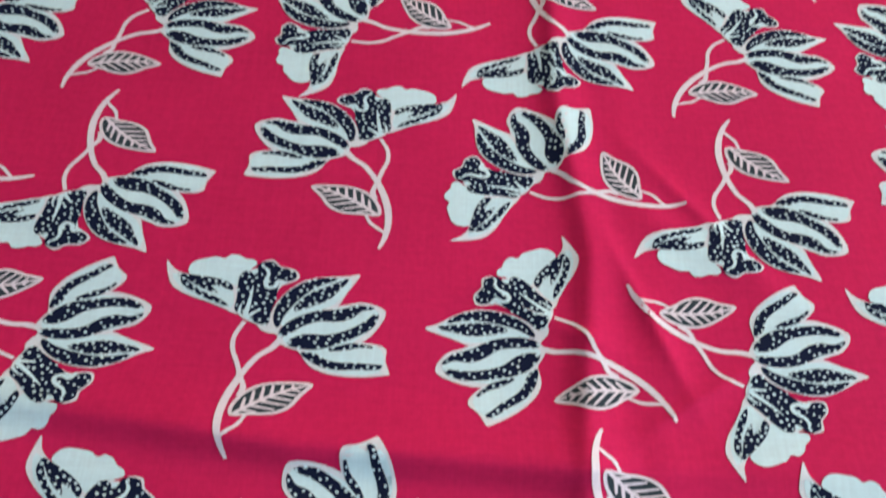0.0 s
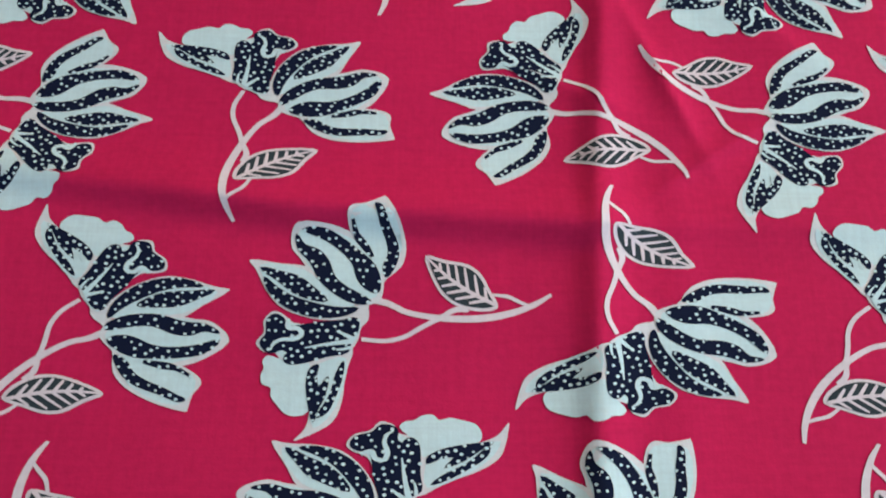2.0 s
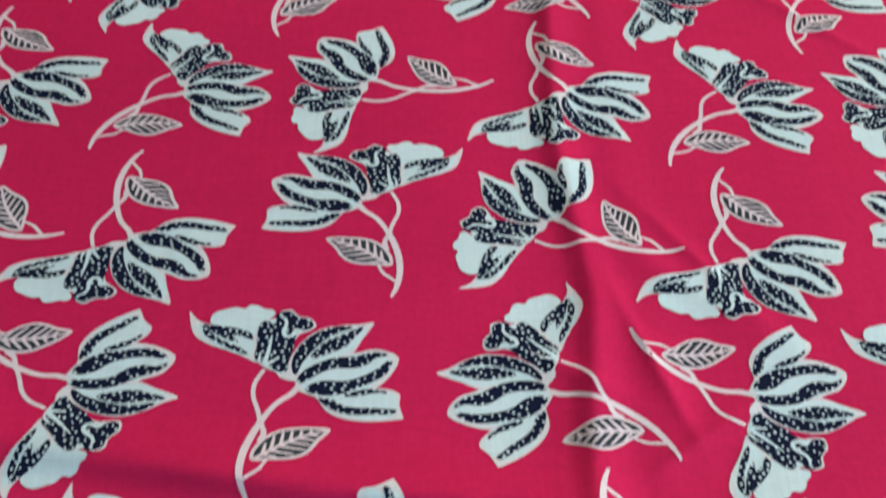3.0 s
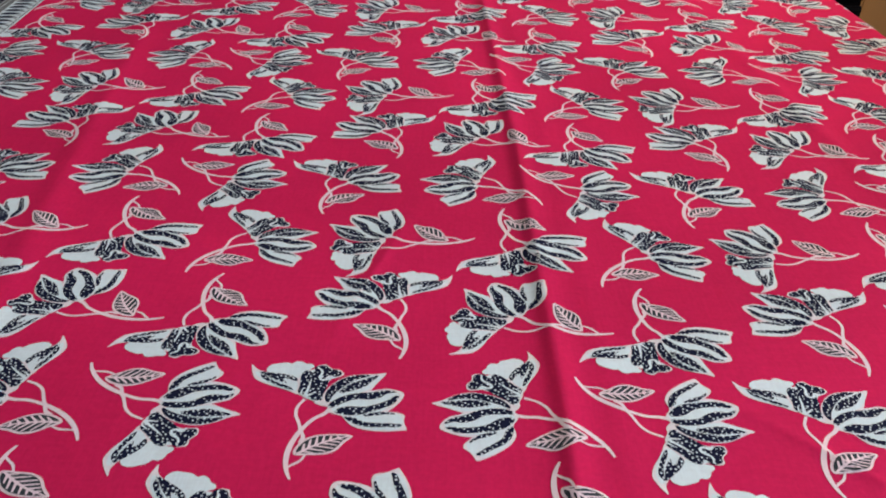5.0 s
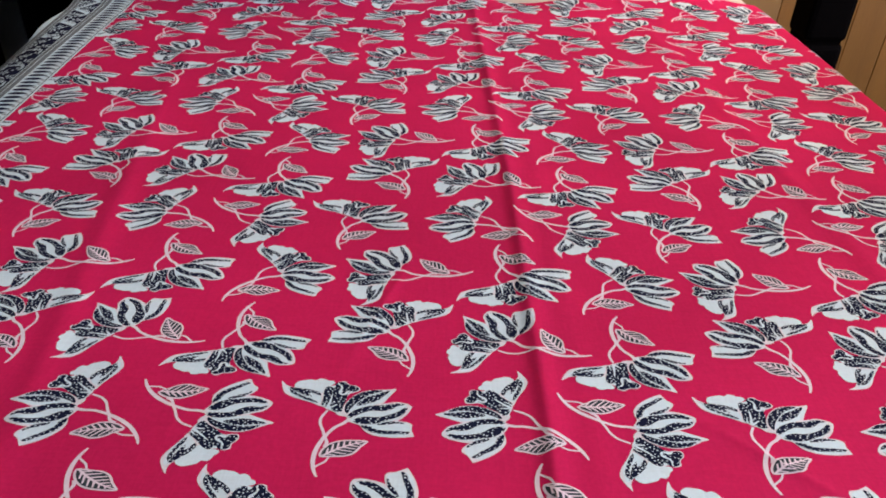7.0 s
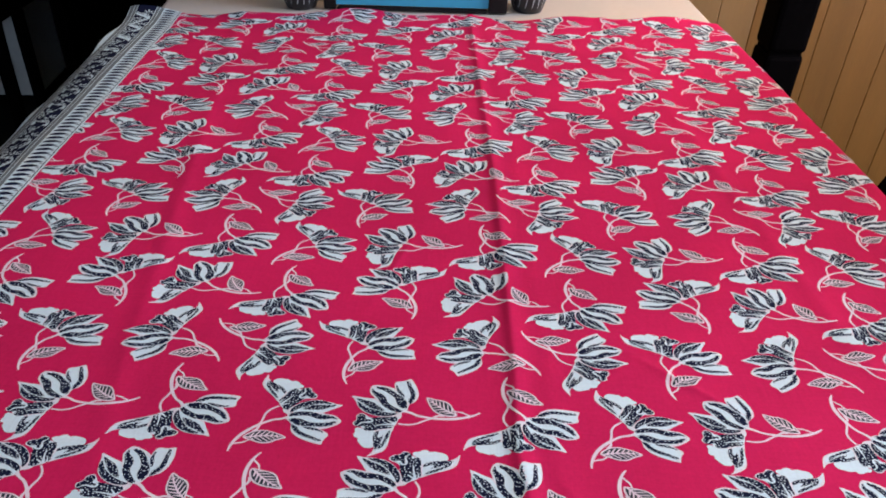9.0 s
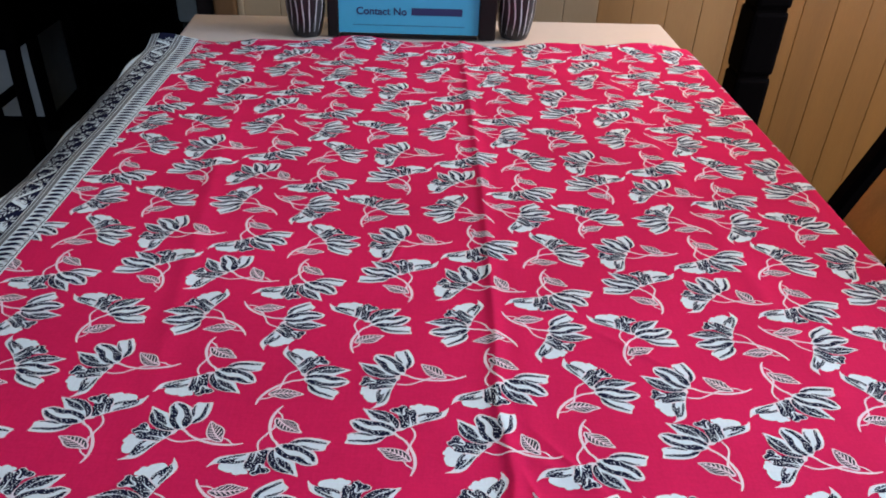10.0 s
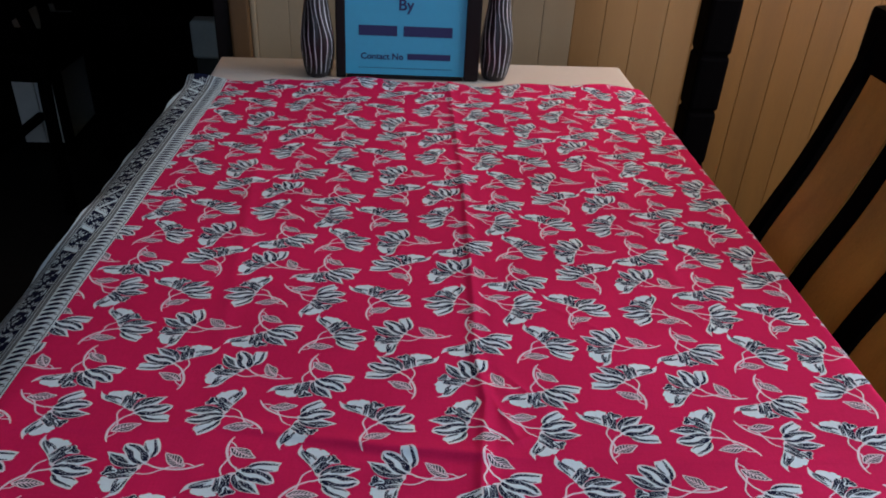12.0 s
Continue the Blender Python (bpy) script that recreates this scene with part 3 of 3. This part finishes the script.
def print_sprays():
    base, faces, slots, lift = spray_template()
    faces_arr = faces
    near, rest = [], []
    for j in range(-4, 6):
        for i in range(-3, 5):
            for jx, jy, deg, flip, size in SPRAYS:
                x0, y0 = jx + i * REPEAT_X + j * SKEW, jy + j * REPEAT_Y
                a0, b0 = x0 * CA + y0 * SA, -x0 * SA + y0 * CA
                if not (RED_L - 0.09 < a0 < C_R and C_N + 0.03 < b0 < C_F + 0.05):
                    continue
                p = base * (1, -1 if flip else 1) * size
                c, s = math.cos(radians(deg)), math.sin(radians(deg))
                x = x0 + p[:, 0] * c - p[:, 1] * s
                y = y0 + (p[:, 0] * s + p[:, 1] * c) * SQUASH
                a, b = x * CA + y * SA, -x * SA + y * CA
                ok = (a > RED_L + shift(b) - 0.012) & (a < C_R) & (b > C_N) & (b < C_F - 0.001)
                if not ok.any():
                    continue
                f, sl = faces_arr, slots
                if not ok.all():
                    keep = [k for k, t in enumerate(faces_arr) if all(ok[v] for v in t)]
                    if not keep:
                        continue
                    f, sl = [faces_arr[k] for k in keep], slots[keep]
                    used = np.unique(np.concatenate([np.array(t) for t in f]))
                    back = np.full(len(x), -1)
                    back[used] = np.arange(len(used))
                    f = [[int(back[v]) for v in t] for t in f]
                    x, y, l = x[used], y[used], lift[used]
                else:
                    l = lift
                inner = a0 < EDGE and b0 > -0.28
                (near if inner else rest).append((np.stack([x, y], -1), l, f, sl))

    mats = [ROSE_WHITE, MINT_WHITE, NAVY, LEAF_GREY, PETAL_RIM]
    rest += near[300:]
    for xy, l, f, sl in near[:300]:
        laid_mesh("printed_spray", xy, l, f, sl, mats, fabric)
    if rest:
        starts = np.cumsum([0] + [len(r[0]) for r in rest])
        f = [[v + int(s) for v in t] for r, s in zip(rest, starts) for t in r[2]]
        ob = laid_mesh("printed_sprays", np.concatenate([r[0] for r in rest]), np.concatenate([r[1] for r in rest]), f, np.concatenate([r[3] for r in rest]), mats, fabric, "further lotus sprays along the hem")
        tagged(ob, kind="stuff")


# ---- the bordered edge of the cloth ----
def border():
    w = RED_L - C_L
    at = lambda u: C_L + w * u
    ground = sheet("border_ground", C_L, RED_L, C_N, C_F, 0.005, 0.005, 0.0008, MINT_WHITE, cloth, "white border ground along the selvage")
    sheet("border_band", at(0.17), at(0.54), C_N, C_F, 0.005, 0.005, 0.0011, NAVY, ground, "navy border band")
    for u0, u1 in ((0.02, 0.09), (0.105, 0.155), (0.555, 0.60), (0.612, 0.675), (0.965, 0.978)):
        sheet("border_line", at(u0), at(u1), C_N, C_F, 0.004, 0.006, 0.0011, GREY if u0 < 0.9 else NAVY, ground, "thin dark line")

    def shapes(name, polys, off, mat, label):
        verts, faces, n = [], [], 0
        for p in polys:
            verts.append(p), faces.append(list(range(n, n + len(p))))
            n += len(p)
        v = np.concatenate(verts)
        tagged(laid_mesh(name, world_xy(v[:, 0] + shift(v[:, 1]), v[:, 1]), off, faces, None, [mat], ground, label), kind="stuff")

    drops, zig, leaves, teeth, ticks = [], [], [], [], []
    b = C_N
    while b < C_F - 0.010:
        drop = np.array([(0.69, 0.0), (0.72, 0.0022), (0.78, 0.0034), (0.84, 0.0034), (0.89, 0.0020), (0.94, 0.0006), (0.90, -0.0004), (0.84, -0.0012), (0.77, -0.0016), (0.71, -0.0012)])
        drops.append(np.stack([at(drop[:, 0]), b + 0.004 + drop[:, 1] * 1.1], -1))
        ticks.append(np.array([(at(0.90), b + 0.0015), (at(0.955), b + 0.0005), (at(0.955), b + 0.0022), (at(0.93), b + 0.0030)]))
        b += 0.0084
    rng = random.Random(3)
    step, b, side = 0.026, C_N, 0
    while b < C_F - step - 0.004:
        u0, u1 = (0.19, 0.52) if side else (0.52, 0.19)
        a0, a1, t = at(u0), at(u1), 0.0029
        rise = step if side else step * 0.55
        zig.append(np.array([(a0, b), (a1, b + rise), (a1, b + rise + 2 * t), (a0, b + 2 * t)]))
        for k in range(8):
            f = (k + 0.5) / 8
            x, y = a0 + (a1 - a0) * f, b + rise * f + 2 * t
            teeth.append(np.array([(x - 0.0011, y), (x + 0.0011, y), (x + 0.0009, y + 0.0032), (x - 0.0009, y + 0.0032)]))
        x, y = at(0.27 if side else 0.44), b + rise * 0.5 + (0.012 if side else 0.013)
        for k in range(7):
            ang, rad = 0.1 + k * 0.8 + rng.uniform(-0.1, 0.1), rng.uniform(0.0075, 0.0105)
            cx, cy = x + 0.6 * rad * math.cos(ang), y + 0.7 * rad * math.sin(ang) - 0.002
            leaves.append(np.array([(cx + 0.5 * rad * math.cos(ang) * u - 0.0012 * math.sin(ang) * v, cy + 0.5 * rad * math.sin(ang) * u + 0.0012 * math.cos(ang) * v) for u, v in ((-1, 0), (0, -1), (1, 0), (0, 1))]))
        b += rise
        side = 1 - side
    hem = []
    for k in range(int((C_F - C_N) / 0.006) - 1):
        out = lambda y: C_L + 0.001 - max(0.0, 0.0025 + 0.004 * math.sin(27 * y + 1) + 0.003 * math.sin(63 * y))
        y0, y1 = C_N + 0.006 * k, C_N + 0.006 * (k + 1)
        hem.append(np.array([(out(y0), y0), (C_L + 0.001, y0), (C_L + 0.001, y1), (out(y1), y1)]))
    shapes("hem", hem, 0.0005, MINT_WHITE, "uneven white hem of the selvage")
    shapes("border_tick", ticks, 0.0011, GREY, "row of small grey ticks")
    shapes("border_drop", drops, 0.0011, NAVY, "row of navy teardrops")
    shapes("border_zigzag", zig, 0.0014, MINT_WHITE, "white zigzag bars")
    shapes("border_tooth", teeth, 0.0016, MINT_WHITE, "small white teeth beside the zigzag")
    shapes("border_leaf", leaves, 0.0014, MINT_WHITE, "small white leaves in the navy band")


# ---- sign and vases on the far end ----
def text_mesh(words, size, place, parent, name):
    data = bpy.data.curves.new(name, "FONT")
    data.body, data.size, data.align_x, data.extrude, data.offset = words, size, "CENTER", 0.0002, size * 0.018
    tmp = bpy.data.objects.new(name, data)
    scene.collection.objects.link(tmp)
    me = bpy.data.meshes.new_from_object(tmp.evaluated_get(bpy.context.evaluated_depsgraph_get()))
    bpy.data.objects.remove(tmp)
    me.materials.append(INK)
    ob = new(name, me)
    ob.parent = parent
    ob.matrix_local = Matrix.Translation(place) @ Matrix.Rotation(radians(90), 4, "X")
    return ob


def sign():
    s = thing("framed_sign", "blue notice sheet in a dark wooden frame standing on the table", "sign", pose(0.119, 0.866, TOP + 0.001, -4, 0, -1.5))
    w, h, d = 0.115, 0.42, 0.018
    for x0, x1, z0, z1, n in ((-w - 0.016, -w + 0.002, 0, h, "frame_side"), (w - 0.002, w + 0.026, 0, h, "frame_side"), (-w + 0.003, w - 0.003, 0, 0.004, "frame_bottom"), (-w + 0.003, w - 0.003, h - 0.02, h, "frame_top")):
        part(n, box(x0, x1, -d / 2, d / 2, z0, z1, bevel=0.003), FRAME_WOOD, s, "dark wooden frame bar")
    part("backing", box(-w, w, 0.002, 0.007, 0.006, h - 0.01, bevel=0), FRAME_WOOD, s)
    card = part("card", box(-w + 0.002, w - 0.002, -0.003, 0.0015, 0.0065, h - 0.02, bevel=0), BLUE_CARD, s, "plain blue printed sheet")
    text_mesh("By", 0.029, (0.0, -0.0034, 0.128), card, "lettering")
    text_mesh("Contact No", 0.0166, (-0.044, -0.0034, 0.036), card, "lettering")
    for row, x0, words, hh in ((0.168, -0.080, (0.094, 0.058), 0.020), (0.080, -0.088, (0.072, 0.092), 0.019), (0.0365, 0.004, (0.082,), 0.0115)):
        x = x0
        for n in words:
            part("text_bar", box(x, x + n, -0.0036, -0.0031, row, row + hh, bevel=0), INK, card, "dark blue bar in place of lettering")
            x += n + 0.012
    bm = box(-0.09, 0.09, -0.0034, -0.0031, 0.019, 0.0198, bevel=0)
    part("rule", bm, INK, card)
    part("prop", sweep([(0, 0.03, 0.3), (0, 0.05, 0.15), (0, 0.075, 0.0)], (0.03, 0.006)), FRAME_WOOD, s)


def vase(m):
    v = thing("vase", "black vase with white wavy upright stripes on the table", "vase", m, group="pair of striped vases")
    prof = (0.92, 1) * spline([(0.024, 0.0), (0.0285, 0.012), (0.0335, 0.04), (0.034, 0.07), (0.029, 0.105), (0.0225, 0.15), (0.0215, 0.19), (0.026, 0.235), (0.031, 0.27), (0.029, 0.30), (0.0235, 0.32), (0.026, 0.335)], 5)
    body = part("body", lathe([tuple(p) for p in prof] + [(0.022, 0.335), (0.019, 0.30)]), GLAZE, v, "glossy black glazed body", smooth=True)
    count = 18
    for k in range(count):
        bm = bmesh.new()
        prev = None
        for i, (r, z) in enumerate(prof[4:-6]):
            mid = 2 * math.pi * k / count + 0.16 * math.sin(z * 30) + 0.05 * math.sin(z * 71 + k)
            half = (0.028 + 0.010 * math.sin(z * 40 + k)) * min(1, 0.35 + i / 8)
            a = [bm.verts.new(((r + 0.0006) * math.cos(mid + s * half), (r + 0.0006) * math.sin(mid + s * half), z)) for s in (-1, 0, 1)]
            if prev:
                for q in range(2):
                    bm.faces.new((prev[q], prev[q + 1], a[q + 1], a[q]))
            prev = a
        part("stripe", bm, STRIPE, body, "white glazed stripe", smooth=True)
    return v


sign()
first_vase = vase(pose(-0.047, 0.878, TOP + 0.001))
copy_thing(first_vase, TURN @ pose(0.294, 0.883, TOP + 0.001, 0, 0, 11))


# ---- chairs and the dark post ----
def chair(name, label, m, panel, mirror, group):
    """A tall dining chair; its back lies towards +x (mirror 1) or -x (-1) and is 0.50 m wide along y."""
    c = thing(name, label, "chair", m, group)
    q = mirror
    bend = [(0.0, 0.0), (-0.012, 0.42), (-0.03, 0.50), (0.0, 0.60), (0.045, 0.72), (0.078, 0.84), (0.094, 0.92), (0.102, 0.965)]
    line = lambda y, lo=0: [(q * x, y, z) for x, z in bend[lo:]]
    smooth_line = lambda y, lo=0: [tuple(p) for p in spline(line(y, lo), 4)]
    for y in (0.0, 0.48):
        part("stile", sweep(smooth_line(y), (0.034, 0.03)), BLACK_WOOD, c)
    for y in (0.165, 0.315):
        part("splat_bar", sweep(smooth_line(y, 2), (0.040, 0.020)), BLACK_WOOD, c)
    for y in (0.083, 0.24, 0.397):
        part("panel", sweep([(p[0], p[1], p[2]) for p in smooth_line(y, 2)][1:-3], (0.112 if panel is HONEY else 0.082, 0.008)), panel, c)
    part("crest_rail", box(q * 0.102 - 0.018, q * 0.102 + 0.018, -0.03, 0.51, 0.875, 0.985, bevel=0.012), BLACK_WOOD, c)
    part("lower_rail", box(-q * 0.03 - 0.011, -q * 0.03 + 0.011, 0.018, 0.462, 0.475, 0.515, bevel=0.004), BLACK_WOOD, c)
    x0, x1 = sorted((-q * 0.035, -q * 0.44))
    part("seat", box(x0, x1, 0.005, 0.475, 0.42, 0.465, bevel=0.012, segments=3), BLACK_WOOD, c)
    for y in (0.03, 0.45):
        part("front_leg", box(-q * 0.41 - 0.02, -q * 0.41 + 0.02, y - 0.02, y + 0.02, 0, 0.42, bevel=0.005), BLACK_WOOD, c)
    part("stretcher", box(min(-q * 0.39, -q * 0.015), max(-q * 0.39, -q * 0.015), 0.23, 0.25, 0.15, 0.18), BLACK_WOOD, c)
    return c


right_chair = chair("dining_chair", "dark wooden dining chair with honey-coloured curved back panels", pose(0.765, 0.115, 0), HONEY, 1, "chairs along the table")
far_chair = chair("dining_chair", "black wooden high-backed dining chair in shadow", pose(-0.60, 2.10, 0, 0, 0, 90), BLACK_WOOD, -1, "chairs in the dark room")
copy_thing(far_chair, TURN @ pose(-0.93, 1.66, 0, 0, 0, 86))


def post():
    p = thing("wooden_post", "tall dark carved wooden post with notched blocks beside the table", "post", pose(0.790, 1.05, 0))
    z = 0.0
    for k, h in enumerate((0.262, 0.128, 0.128, 0.128, 0.128, 0.128, 0.30, 0.30, 0.30)):
        part("block", box(-0.034, 0.034, -0.034, 0.034, z, z + h - 0.006, bevel=0.008), BLACK_WOOD, p)
        part("neck", box(-0.029, 0.029, -0.029, 0.029, z + h - 0.0065, z + h + 0.0005, bevel=0), BLACK_WOOD, p)
        z += h
    part("cap", box(-0.045, 0.045, -0.045, 0.045, z, z + 0.03, bevel=0.01), BLACK_WOOD, p)
    part("foot", box(-0.06, 0.06, -0.06, 0.06, 0.0, 0.03, bevel=0.008), BLACK_WOOD, p)


post()

# ---- beyond the opening ----
part("lining", box(-0.322, -0.287, NORTH - 0.012, NORTH + 0.15, 0, 2.1, bevel=0.004), FRAME_WOOD, trim, "dark lining of the opening")
seat = thing("armchair", "grey-blue upholstered armchair in the dark room beyond", "armchair", pose(-0.45, 1.86, 0))
part("headrest", box(-0.085, 0.045, 0.0, 0.07, 0.455, 0.575, bevel=0.014, segments=3), GREY_FABRIC, seat, "grey-blue padded headrest")
part("backrest", box(-0.08, 0.04, 0.012, 0.075, 0.16, 0.452, bevel=0.014, segments=3), DARK_FABRIC, seat, "dark green padded backrest")
part("base", box(-0.10, 0.06, 0.08, 0.5, 0.10, 0.34, bevel=0.02), SHADE_DARK, seat, "seat base, darkened with the room's shade")
for x, y in ((-0.09, 0.09), (0.05, 0.09), (-0.09, 0.48), (0.05, 0.48)):
    part("leg", box(x - 0.015, x + 0.015, y - 0.015, y + 0.015, 0, 0.099), BLACK_WOOD, seat)
cab = thing("low_cabinet", "off-white low cabinet beyond the dark chairs", "cabinet", pose(-1.16, 2.14, 0))
part("body", box(-0.09, 0.065, 0.0, 0.35, 0.03, 0.45, bevel=0.006), OFF_WHITE, cab)
part("door", box(-0.088, -0.014, -0.016, -0.001, 0.035, 0.445, bevel=0.004), OFF_WHITE, cab)
part("door", box(-0.010, 0.063, -0.016, -0.001, 0.035, 0.445, bevel=0.004), OFF_WHITE, cab)
part("plinth", box(-0.08, 0.055, 0.02, 0.33, 0.0, 0.029, bevel=0), SHADE_DARK, cab)

border()
print_sprays()
